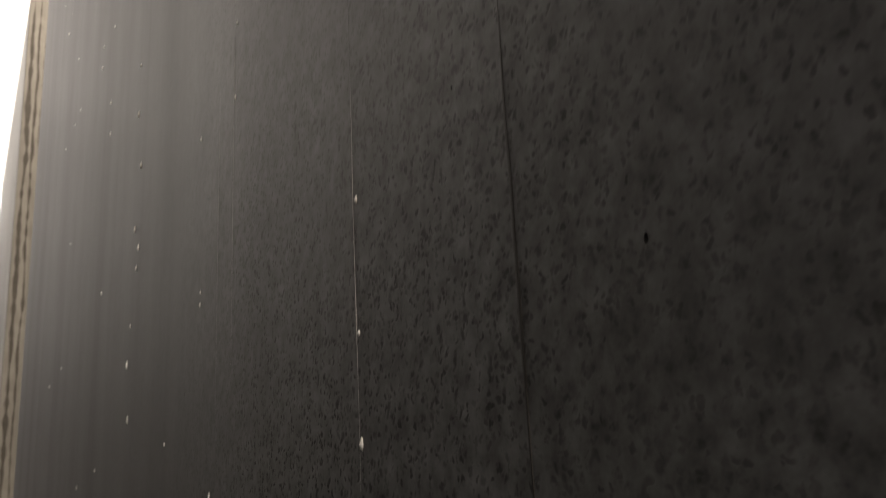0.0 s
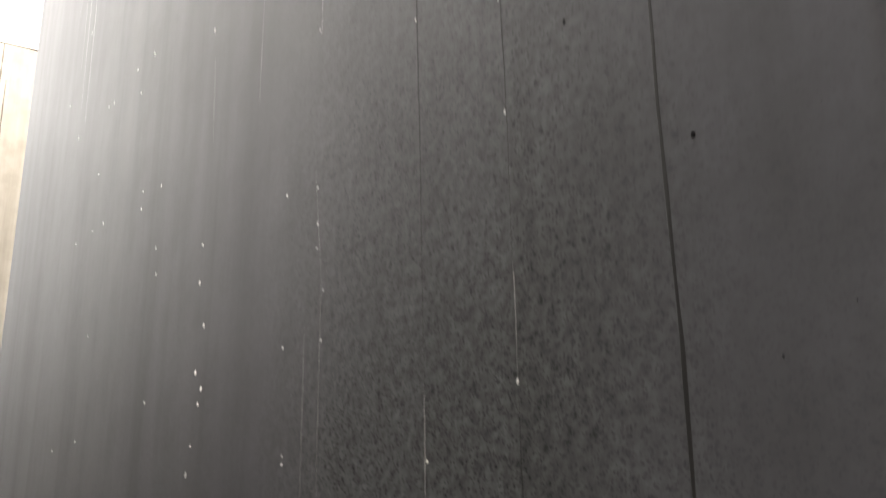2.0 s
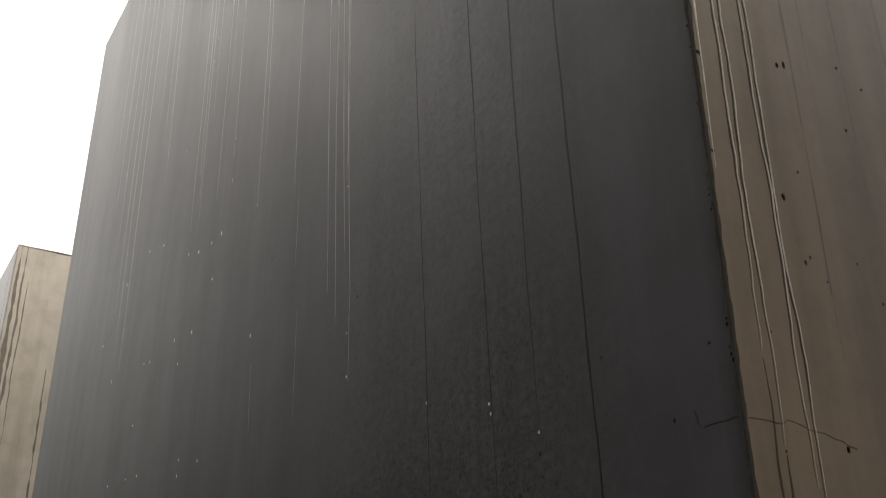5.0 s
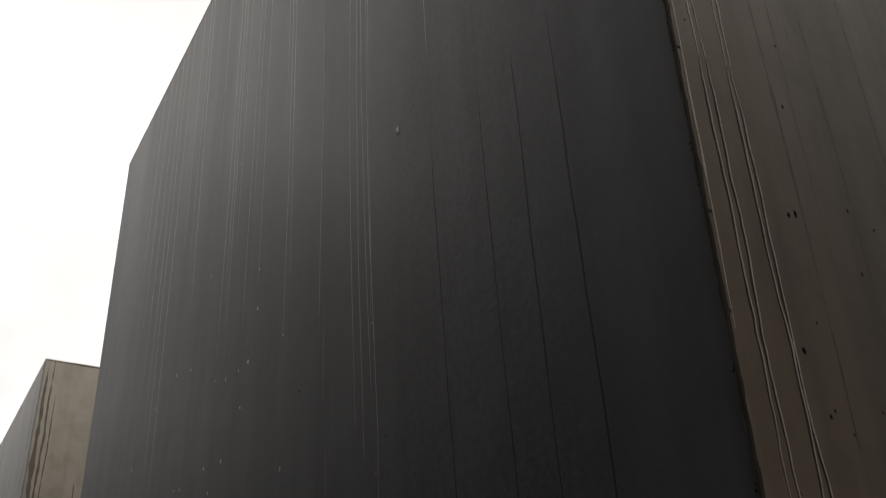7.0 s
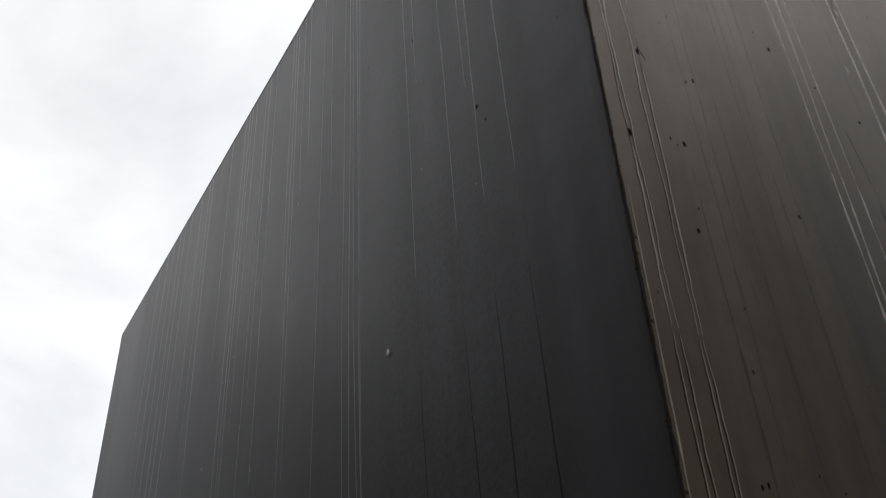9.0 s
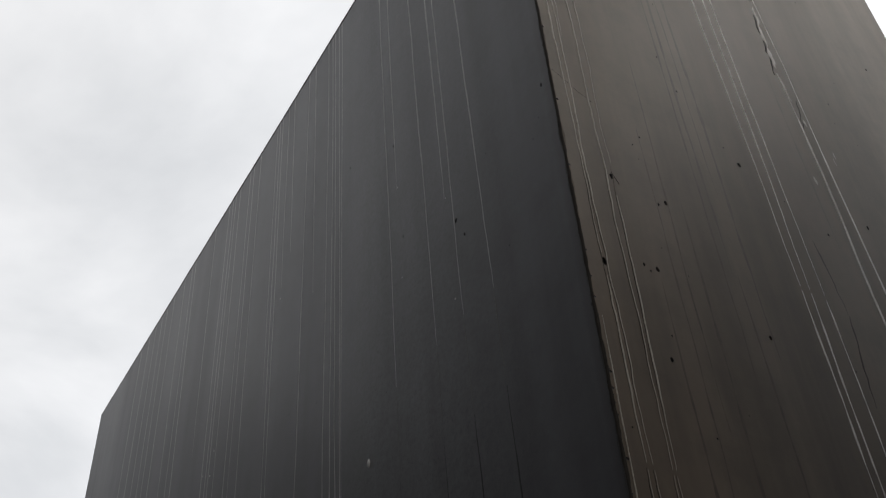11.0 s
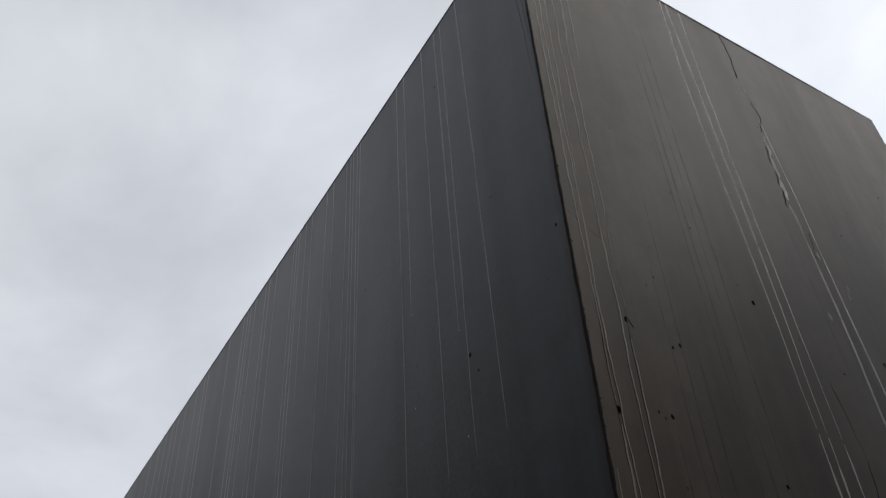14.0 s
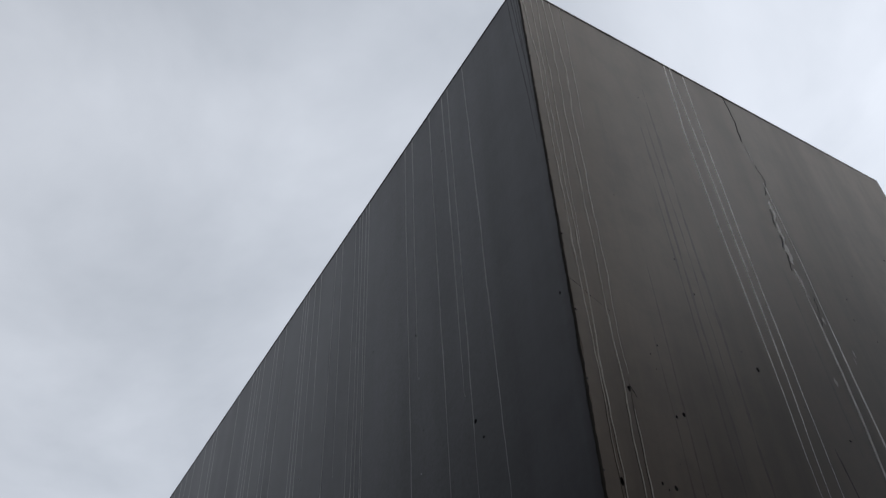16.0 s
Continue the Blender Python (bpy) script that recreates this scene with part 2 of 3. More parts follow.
def block(length, width, height, seed=0.0, fine=False):
    """A cast block, its corner at the origin, running along -x and +y. Edges are rounded and slightly chipped."""
    r = 0.0025
    step = 0.006 if fine else 0.06
    levels = [0.0]
    low = 1.0 if fine else height
    while levels[-1] < height - r - step * 1.2:
        z = levels[-1]
        levels.append(z + (step if z > low else 0.05))
    levels += [height - r, height - r * 0.3, height]
    inset = [0.0] * (len(levels) - 3) + [0.0, r * 0.3, r]
    corners = [(0, 0, 1, -1), (0, width, 1, 1), (-length, width, -1, 1), (-length, 0, -1, -1)]
    start = {0: -90, 1: 0, 2: 90, 3: 180}
    bm = bmesh.new()
    rings = []
    for z, s in zip(levels, inset):
        ring = []
        for k, (cx, cy, sx, sy) in enumerate(corners):
            chip = 0.0
            if k == 0:
                n1 = noise.noise((seed, 3.1, z * 26.0))
                n2 = noise.noise((seed, 7.7, z * 90.0))
                chip = max(0.0, 0.0008 + 0.0022 * n1 + 0.0016 * n2)
            rr = r + chip
            for a in range(5):
                ang = radians(start[k] + a * 22.5)
                rad = rr * (1.0 - (0.25 * chip / rr if a in (1, 2, 3) else 0.0))
                px = cx - sx * rr + rad * math.cos(ang) - sx * s
                py = cy - sy * rr + rad * math.sin(ang) - sy * s
                ring.append(bm.verts.new((px, py, z)))
        rings.append(ring)
    count = len(rings[0])
    for a, b in zip(rings, rings[1:]):
        for i in range(count):
            j = (i + 1) % count
            bm.faces.new((a[i], a[j], b[j], b[i]))
    bm.faces.new(rings[-1])
    bm.faces.new(rings[0][::-1])
    return bm


def on_face(face, u, z, out=0.0):
    """A place on the long face (u runs along x) or the end face (u runs along y)."""
    return Vector((u, -out, z)) if face == "long" else Vector((out, u, z))


def run_path(u, u_end, top, bottom, wander, seed):
    z, places = top, []
    while z > bottom:
        d = top - z
        dev = wander * (noise.noise((seed, d * 4.0, 1.0)) + 0.5 * noise.noise((seed, d * 14.0, 4.0)) + 0.05 * noise.noise((seed, d * 40.0, 6.0)))
        places.append((u + (u_end - u) * d / (top - bottom) + dev * min(1.0, d * 6), z))
        z -= 0.012
    places.append((places[-1][0], bottom))
    return places


def ridge(face, places, width, height, seed, sunk=0.00003, patchy=0.5):
    """A raised run: a low rounded ridge along the places, narrowing at both ends."""
    bm = bmesh.new()
    rings, n = [], len(places)
    for i, (u, z) in enumerate(places):
        ends = min(1.0, 0.35 + i / (3.0 if places[0][1] > 3.4 else max(3.0, 0.2 * n)), 0.25 + (n - 1 - i) / max(3.0, 0.45 * n))
        w = width * max(0.12, 0.9 + patchy * (noise.noise((seed, z * 30.0, u * 30.0)) + 0.6 * noise.noise((seed, z * 7.0, 5.0)))) * ends
        h = height * (0.95 + 0.4 * noise.noise((seed, z * 42.0, u * 42.0 + 2.0))) * ends
        before, after = places[max(i - 1, 0)], places[min(i + 1, n - 1)]
        du, dz = after[0] - before[0], after[1] - before[1]
        size = math.hypot(du, dz) or 1.0
        au, az = -dz / size, du / size
        ring = []
        for a in range(5):
            ang = math.pi * a / 4
            off = 0.5 * w * math.cos(ang)
            ring.append(bm.verts.new(on_face(face, u + off * au, z + off * az, h * math.sin(ang) ** 0.5 - sunk)))
        rings.append(ring)
    for a, b in zip(rings, rings[1:]):
        for i in range(4):
            bm.faces.new((a[i], a[i + 1], b[i + 1], b[i])).smooth = height > 0.0004
    bmesh.ops.recalc_face_normals(bm, faces=bm.faces)
    return bm


def bead_mesh(seed):
    """A hanging drop set hard on the wall: a rounded body with a thin tail above, facing -y."""
    rnd = random.Random(seed)
    bm = bmesh.new()
    rows, cols = 8, 10
    rings = []
    for i in range(rows):
        f = i / (rows - 1)
        z = 1.3 * (1 - f) - 1.0 * f
        r = (0.16 + 0.84 * math.sin(math.pi * min(1.0, 0.06 + f * 0.94)) ** 1.2 * f ** 0.7) * (0.05 if i in (0, rows - 1) else 1)
        r *= rnd.uniform(0.93, 1.07)
        rings.append([bm.verts.new((r * math.cos(2 * math.pi * c / cols), -0.6 * r * math.sin(2 * math.pi * c / cols) - 0.05 * r, z))
                      for c in range(cols)])
    for a, b in zip(rings, rings[1:]):
        for c in range(cols):
            bm.faces.new((a[c], b[c], b[(c + 1) % cols], a[(c + 1) % cols])).smooth = True
    bm.faces.new(rings[0])
    bm.faces.new(rings[-1])
    bmesh.ops.recalc_face_normals(bm, faces=bm.faces)
    me = bpy.data.meshes.new("bead")
    bm.to_mesh(me)
    bm.free()
    me.materials.append(BEAD)
    return me


def settle(tools, cutter):
    """Turns a closed shape's faces outward and adds it to the shapes to be cut away."""
    if cutter.calc_volume(signed=True) < 0:
        bmesh.ops.reverse_faces(cutter, faces=cutter.faces)
    me = bpy.data.meshes.new("shape")
    cutter.to_mesh(me)
    cutter.free()
    tools.from_mesh(me)
    bpy.data.meshes.remove(me)


def hollow(tools, face, u, z, r, rnd):
    """One uneven pocket to be cut from a face."""
    cutter = bmesh.new()
    made = bmesh.ops.create_icosphere(cutter, subdivisions=2, radius=1.0)["verts"]
    wide, tall, deep, turn = r * rnd.uniform(0.8, 1.1), r * rnd.uniform(1.1, 1.7), r * rnd.uniform(2.2, 3.0), rnd.uniform(-0.5, 0.5)
    for vert in made:
        a, b, c = vert.co
        k = 1.0 + 0.25 * noise.noise((a * 2 + u * 99, b * 2, c * 2 + z * 77))
        a, c = a * math.cos(turn) - c * math.sin(turn) * 0.5, c * math.cos(turn) + a * math.sin(turn) * 0.5
        vert.co = on_face(face, u + a * wide * k, z + c * tall * k, b * deep * k - 0.55 * deep)
    settle(tools, cutter)


def groove(tools, face, places, r):
    """A crack to be cut along the places: a jagged four-sided channel."""
    cutter = bmesh.new()
    rings = []
    for i, (u, z) in enumerate(places):
        before, after = places[max(i - 1, 0)], places[min(i + 1, len(places) - 1)]
        du, dz = after[0] - before[0], after[1] - before[1]
        size = math.hypot(du, dz) or 1.0
        w = r * (0.75 + 0.6 * abs(noise.noise((u * 80, z * 80, 3.0))))
        rings.append([cutter.verts.new(on_face(face, u - k * w * dz / size, z + k * w * du / size, o))
                      for k, o in ((-1, 0.004), (1, 0.004), (0.35, -2.5 * r), (-0.35, -2.5 * r))])
    faces = [cutter.faces.new(rings[0]), cutter.faces.new(rings[-1][::-1])]
    for a, b in zip(rings, rings[1:]):
        faces += [cutter.faces.new((a[i], b[i], b[(i + 1) % 4], a[(i + 1) % 4])) for i in range(4)]
    bmesh.ops.recalc_face_normals(cutter, faces=faces)
    settle(tools, cutter)


def carve(ob, cutter):
    """Cuts the pockets and cracks out of the body for good."""
    me = bpy.data.meshes.new("cutter")
    cutter.to_mesh(me)
    cutter.free()
    tool = new("cutter", me)
    cut = ob.modifiers.new("cut", "BOOLEAN")
    cut.operation, cut.solver, cut.object, cut.use_self = "DIFFERENCE", "EXACT", tool, True
    graph = bpy.context.evaluated_depsgraph_get()
    graph.update()
    done = bpy.data.meshes.new_from_object(ob.evaluated_get(graph))
    ob.modifiers.remove(cut)
    ob.data = done
    bpy.data.objects.remove(tool)


# ---------------------------------------------------------------- ground and stelae
bm = bmesh.new()
bmesh.ops.create_grid(bm, x_segments=2, y_segments=2, size=400)
ground = part("ground", bm, sett_material())
tagged(ground, "grey granite sett paving between the stelae", "ground", kind="structure")

LENGTH, WIDTH, HEIGHT = 2.38, 0.955, 3.45


def plain_stele(x, y, height, seed, label, mat=CONCRETE):
    ob = part("stele", block(LENGTH, WIDTH, height, seed), mat)
    ob.location = (x, y, 0)
    return tagged(ob, label, "stele", "stelae of the field")


stele = new("stele")
tagged(stele, "tall dark grey concrete stele with dried drip runs", "stele", "stelae of the field")
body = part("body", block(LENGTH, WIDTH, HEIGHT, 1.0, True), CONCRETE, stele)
body.data.materials.append(WARM_LIT)
# the face towards the sun takes the copy with warm light in its tint
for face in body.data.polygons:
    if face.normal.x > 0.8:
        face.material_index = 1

neighbour = plain_stele(-3.65, 0.0, 3.257, 5.0, "lower grey concrete stele with brighter light painted in", BRIGHT_LIT)
PLAIN = "unseen grey concrete stele, added to shade the alley"
# unseen stelae added on the field's grid, heights chosen to shade the faces
for k, (x, y, h) in enumerate([(0.0, -1.9, 4.15), (3.33, -1.9, 4.7), (3.33, 0.0, 4.65), (-3.65, -1.9, 4.5), (3.33, 1.9, 4.6), (3.33, -3.8, 4.7),
                               (0.0, -3.8, 4.5), (-3.65, -3.8, 4.4), (-6.98, -1.9, 4.2), (-6.98, -3.8, 4.2), (-6.98, 0.0, 3.1),
                               (-10.3, -1.9, 4.2), (-10.3, -3.8, 3.9), (-10.3, 0.0, 2.9),
                               (-13.63, -1.9, 4.0), (-13.63, 0.0, 2.8), (-16.96, -1.9, 4.0), (-16.96, 0.0, 2.8), (0.0, 1.9, 3.3), (0.0, 3.8, 3.2), (3.33, 3.8, 4.5)]):
    plain_stele(x, y, h, 11.0 + k, PLAIN)

# pockets and cracks: place along the face, height, radius in millimetres
LONG_POCKETS = [(-0.229, 2.569, 4.5), (-0.212, 2.531, 3), (-0.391, 2.864, 2.5), (-0.37, 2.652, 2), (-0.549, 2.956, 2),
                (-0.019, 2.626, 3), (-0.286, 3.259, 2.5), (-0.112, 1.593, 2.4), (-0.203, 1.695, 1.6), (-0.2, 1.677, 1.2),
                (-0.34, 1.656, 1.3), (-0.189, 1.681, 1.0), (-0.4, 1.822, 1.5), (-0.524, 1.937, 2), (-0.792, 2.086, 2.5),
                (-0.058, 1.688, 1.6), (-0.02, 1.73, 1.2)]
END_POCKETS = [(0.312, 2.615, 4.5), (0.132, 2.464, 3), (0.145, 2.472, 3.5), (0.562, 2.604, 4.5), (0.026, 2.337, 4.6),
               (0.103, 2.354, 4.5), (0.084, 2.354, 2.5), (0.092, 2.348, 2), (0.091, 2.232, 4), (0.258, 2.312, 4),
               (0.455, 2.547, 3), (0.23, 2.721, 2), (0.13, 2.578, 1.8), (0.114, 2.557, 1.5), (0.065, 2.48, 4),
               (0.21, 2.785, 2), (0.098, 1.967, 3.2), (0.09, 1.964, 2.4), (0.116, 2.079, 2), (0.018, 2.136, 1.6)]
LOW_END_POCKETS = [(0.071, 1.845, 2.6), (0.083, 1.797, 2.0), (0.165, 1.988, 1.8), (0.193, 1.977, 2), (0.127, 2.151, 2),
                   (0.093, 1.668, 2.6), (0.076, 1.625, 2.4), (0.036, 1.738, 1.4), (0.161, 1.928, 1.8), (0.092, 1.871, 1.4),
                   (0.103, 1.787, 1.4), (0.033, 1.66, 1.2), (0.57, 2.31, 3), (0.61, 2.9, 2.5), (0.8, 3.1, 3)]
rnd = random.Random(4)
cutter = bmesh.new()
for u, z, r in LONG_POCKETS:
    hollow(cutter, "long", u, z, 0.9 * r / 1000, rnd)
for u, z, r in END_POCKETS + LOW_END_POCKETS:
    hollow(cutter, "end", u, z, 0.85 * r / 1000, rnd)
for _ in range(70):
    hollow(cutter, "end", rnd.uniform(0.03, 0.9), rnd.uniform(1.5, 3.3), rnd.uniform(0.7, 1.5) / 1000, rnd)
    hollow(cutter, "long", rnd.uniform(-1.2, -0.02), rnd.uniform(1.2, 3.0), rnd.uniform(0.5, 1.1) / 1000, rnd)


for k in range(150):
    z = rnd.uniform(1.15, 3.3) if k < 50 else rnd.uniform(1.15, 2.3)
    hollow(cutter, "long", rnd.uniform(-0.004, 0.0005), z, rnd.uniform(0.0006, 0.0017), rnd)


def jagged(start, end, steps, size, seed):
    """A broken line between two places on a face."""
    r = random.Random(seed)
    return [(start[0] + (end[0] - start[0]) * i / steps + r.uniform(-size, size),
             start[1] + (end[1] - start[1]) * i / steps + r.uniform(-size, size) * 0.4) for i in range(steps + 1)]


groove(cutter, "end", jagged((0.502, 3.46), (0.510, 3.38), 4, 0.0015, 1) + jagged((0.510, 3.37), (0.505, 3.285), 5, 0.002, 11), 0.0021)
groove(cutter, "end", jagged((0.514, 3.212), (0.524, 3.172), 4, 0.002, 2) + jagged((0.522, 3.165), (0.507, 3.118), 5, 0.002, 12), 0.0016)
groove(cutter, "end", jagged((0.502, 3.075), (0.495, 3.02), 5, 0.002, 3), 0.0022)
groove(cutter, "end", jagged((0.496, 3.0), (0.490, 2.905), 9, 0.003, 5), 0.0020)
groove(cutter, "end", jagged((0.514, 2.86), (0.508, 2.79), 7, 0.004, 15), 0.0012)
groove(cutter, "end", jagged((-0.004, 1.677), (0.034, 1.677), 7, 0.0022, 6) + jagged((0.037, 1.681), (0.10, 1.670), 9, 0.0028, 26), 0.0007)
groove(cutter, "end", jagged((0.066, 2.487), (0.075, 2.471), 4, 0.0006, 17), 0.0011)
groove(cutter, "end", jagged((-0.002, 2.642), (0.06, 2.606), 7, 0.002, 16), 0.0005)
groove(cutter, "long", jagged((-0.040, 1.690), (-0.036, 1.680), 3, 0.0008, 27) + jagged((-0.033, 1.679), (0.002, 1.678), 8, 0.0022, 7), 0.0007)
carve(body, cutter)

# dried runs on the long face: place at the rim, place at the foot, height of the foot
FAR_RUNS = [(-1.875, -1.855, 2.6), (-1.815, -1.78, 2.45), (-1.76, -1.71, 2.3), (-1.715, -1.665, 2.2), (-1.655, -1.61, 2.15), (-1.51, -1.47, 2.6),
            (-1.485, -1.42, 2.5), (-1.335, -1.30, 2.75), (-1.24, -1.205, 2.3), (-1.215, -1.18, 2.4), (-1.195, -1.165, 2.35),
            (-1.165, -1.135, 2.5), (-1.10, -1.068, 2.3), (-1.078, -1.048, 2.5), (-1.035, -1.00, 2.35), (-0.935, -0.905, 2.68),
            (-0.92, -0.866, 2.2), (-0.905, -0.852, 2.3), (-0.869, -0.847, 2.89), (-0.838, -0.811, 2.955), (-0.758, -0.727, 2.15),
            (-0.726, -0.693, 2.776), (-1.57, -1.53, 2.7), (-1.95, -1.93, 2.8), (-0.403, -0.384, 2.762), (-0.281, -0.253, 2.63)]
# runs that wander: place along the face at each of the levels, height of the foot
LEVELS = (3.45, 3.2, 2.95, 2.7, 2.45, 2.2, 1.95, 1.7, 1.5, 1.3)
GROUP_RUNS = [((-0.661, -0.650, -0.646, -0.638, -0.635, -0.622, -0.603, -0.59), 1.97), ((-0.641, -0.630, -0.622, -0.616, -0.610, -0.600, -0.581, -0.565), 1.92),
              ((-0.628, -0.618, -0.610, -0.602, -0.594, -0.578, -0.556, -0.545), 1.98), ((-0.610, -0.602, -0.592, -0.583, -0.577, -0.565, -0.544, -0.538), 1.84),
              ((-0.596, -0.588, -0.583, -0.577, -0.572, -0.562), 2.1)]
DARK_RUNS = [((-0.434, -0.427, -0.419, -0.410, -0.404, -0.397, -0.382, -0.367, -0.359, -0.353), 1.25, 0.0014),
             ((-0.332, -0.323, -0.315, -0.305, -0.297, -0.290, -0.278, -0.263, -0.2555, -0.250), 1.15, 0.0015),
             ((-0.258, -0.2515, -0.243, -0.237, -0.231, -0.222, -0.214, -0.202), 1.716, 0.0023),
             ((-0.200, -0.191, -0.181, -0.173, -0.164, -0.156, -0.146, -0.136, -0.129, -0.124), 1.1, 0.0030)]
EDGE_RUNS = [((0.006, 0.019, 0.018, 0.020, 0.024, 0.026, 0.027, 0.025, 0.025, 0.026), 1.2, 1.72), ((0.027, 0.029, 0.026, 0.030, 0.028, 0.033, 0.034, 0.033, 0.033, 0.034), 1.2, 1.66),
             ((0.058, 0.059, 0.057, 0.056, 0.056, 0.057, 0.058, 0.058, 0.057, 0.055), 1.3, 1.64), ((0.073, 0.077, 0.070, 0.069, 0.067, 0.063, 0.0625, 0.064, 0.066, 0.068), 1.45, 1.60),
             ((0.099, 0.095, 0.090, 0.090), 3.03, 2.0), ((0.044, 0.040, 0.036, 0.032), 2.72, 2.0)]
LIME_RUNS = [((0.352, 0.341, 0.341, 0.347, 0.349, 0.349, 0.348), 2.1, 0.0034), ((0.365, 0.368, 0.370, 0.370, 0.366, 0.362, 0.360), 2.05, 0.0036),
             ((0.399, 0.391, 0.389, 0.389, 0.392, 0.392, 0.390), 2.15, 0.0030)]


def level_path(places, top, low, wander, seed):
    """The places of a run between two heights, taken from its places at the levels, with a small unrest of its own."""
    path, z = [], top
    while z > low:
        u = float(np.interp(-z, [-v for v in LEVELS[:len(places)]], places))
        path.append((u + wander * (noise.noise((seed, z * 9.0, 1.0)) + 0.5 * noise.noise((seed, z * 30.0, 4.0)) + 0.2 * noise.noise((seed, z * 70.0, 7.0))), z))
        z -= 0.006
    return path


def run(face, path, width, height, seed, mat, label, patchy=0.5, name="drip_run"):
    return part(name, ridge(face, path, width, height, seed, patchy=patchy), mat, stele, label)


PALE, DULL = "thin pale dried drip run", "thin drip run, dark with dirt and painted loss of sheen"
for k, (u, foot, low) in enumerate(FAR_RUNS):
    thick = 0.0052 + 0.0014 * noise.noise((k * 3.3, 0.5, 0.5))
    run("long", run_path(u, foot, 3.446, low, 0.0022, k * 7.1), thick * 0.9, 0.00015, k * 7.1, COAT_RUN, PALE, 0.28)
for k, (places, low) in enumerate(GROUP_RUNS):
    run("long", level_path(places, 3.446, low, 0.001, 400 + k * 7.1), 0.0036, 0.00015, 400 + k * 7.1, COAT_RUN, PALE, 0.3)
# the sky's sheen on these runs is put into colour: pale above, dark below
for k, (places, low, width) in enumerate(DARK_RUNS):
    seed = 500 + k * 7.1
    run("long", level_path(places, 3.446, 2.40, 0.0012, seed), 0.0038, 0.00015, seed, COAT_RUN, PALE, 0.2)
    run("long", level_path(places, 2.408, 2.26, 0.0012, seed), 0.0020, 0.0002, seed, DIM_RUN, "thin drip run, its fading sheen painted in", 0.6)
    foot = (1.50, 1.56, low, low)[k]
    run("long", level_path(places, 2.268, foot, 0.0012, seed), width, 0.0003, seed, DIRT_OR_UNLIT, DULL, 0.5)
# slanting sheen low on two runs, painted as pale pieces
run("long", level_path(DARK_RUNS[0][0], 1.508, 1.36, 0.0012, 500), 0.0002, 0.0002, 21, COAT_RUN, PALE, 0.9)
run("long", level_path(DARK_RUNS[1][0], 1.568, 1.495, 0.0012, 507.1), 0.0002, 0.0002, 22, COAT_RUN, PALE, 0.6)
run("long", level_path(DARK_RUNS[1][0], 1.485, 1.1, 0.0012, 507.1), 0.0017, 0.0003, 23, DIRT_OR_UNLIT, DULL, 0.8)
# the first two paint a sheen that shows only at a slant
for k, (u, foot, top, low) in enumerate(((-0.526, -0.521, 1.61, 1.42), (-0.556, -0.552, 1.58, 1.40), (-0.711, -0.708, 2.2, 2.04), (-1.162, -1.156, 2.48, 2.26),
                                         (-0.545, -0.523, 1.72, 1.60), (-0.845, -0.834, 1.95, 1.84), (-0.693, -0.690, 1.98, 1.83))):
    run("long", run_path(u, foot, top, low, 0.001, 30 + k), 0.0003 if u > -0.6 else 0.0006, 0.00015, 30 + k, COAT_RUN, PALE, 0.9)
# raised runs beside the corner, pale above and brown below with dirt and painted loss of sheen, each with its shaded
# side painted as a dark line on the side of the corner
for k, (places, low, turn) in enumerate(EDGE_RUNS):
    seed = 600 + k * 7.1
    path = level_path(places, 3.446, low, 0.0030, seed)
    gap = {0: (2.32, 2.345), 3: (2.455, 2.50)}.get(k, (2.1, 2.1))
    for top, foot, width in ((3.45, gap[1], 0.0032), (gap[0], 2.1, 0.0028), (2.1, turn, 0.0014)):
        piece = [p for p in path if foot <= p[1] < top]
        if len(piece) > 3:
            run("end", piece, width, 0.0006, seed, EDGE_RUN, PALE, 0.35)
    if k < 4:
        run("end", [(y - 0.0015, z) for y, z in path if 2.1 < z < 2.5], 0.0008, 0.0003, seed + 1, STAIN_AND_SHADE, "thin dark line of painted shade beside a run", 0.9, "dirt_or_shade_band")
        run("end", [(y - 0.0016, z) for y, z in path if turn < z <= 2.1], 0.0022, 0.0003, seed + 1, STAIN_AND_SHADE, "thin dark line of painted shade beside a run", 0.6, "dirt_or_shade_band")
        run("end", [p for p in path if p[1] <= turn], 0.0034 if k < 2 else 0.0024, 0.0003, seed + 2, STAIN_AND_SHADE, "brown band of dirt and painted shade", 0.7, "dirt_or_shade_band")
run("end", run_path(0.008, 0.006, 2.26, 1.85, 0.002, 91), 0.0018, 0.0006, 61, EDGE_RUN, PALE)
for k, (places, low, width) in enumerate(LIME_RUNS):
    seed = 700 + k * 7.1
    path = level_path(places, 3.446, low, 0.0014, seed)
    run("end", [p for p in path if p[1] > 2.42], width * 1.35, 0.0002, seed, LIME, "pale lime run", 0.22, "lime_run")
    run("end", [p for p in path if p[1] < 2.42], width * 1.05, 0.0002, seed, LIME, "thin dull lime run", 0.8, "lime_run")
# shadow beside the third lime run, painted as two dark pieces
run("end", jagged((0.414, 2.52), (0.428, 2.40), 10, 0.0016, 41), 0.003, 0.0002, 41, STAIN_AND_SHADE, "brown band of dirt and painted shade", 0.8, "dirt_or_shade_band")
run("end", jagged((0.428, 2.40), (0.408, 2.26), 10, 0.0016, 42), 0.003, 0.0002, 42, STAIN_AND_SHADE, "brown band of dirt and painted shade", 0.8, "dirt_or_shade_band")
# faint dark washes between the runs of the end face
rnd = random.Random(12)
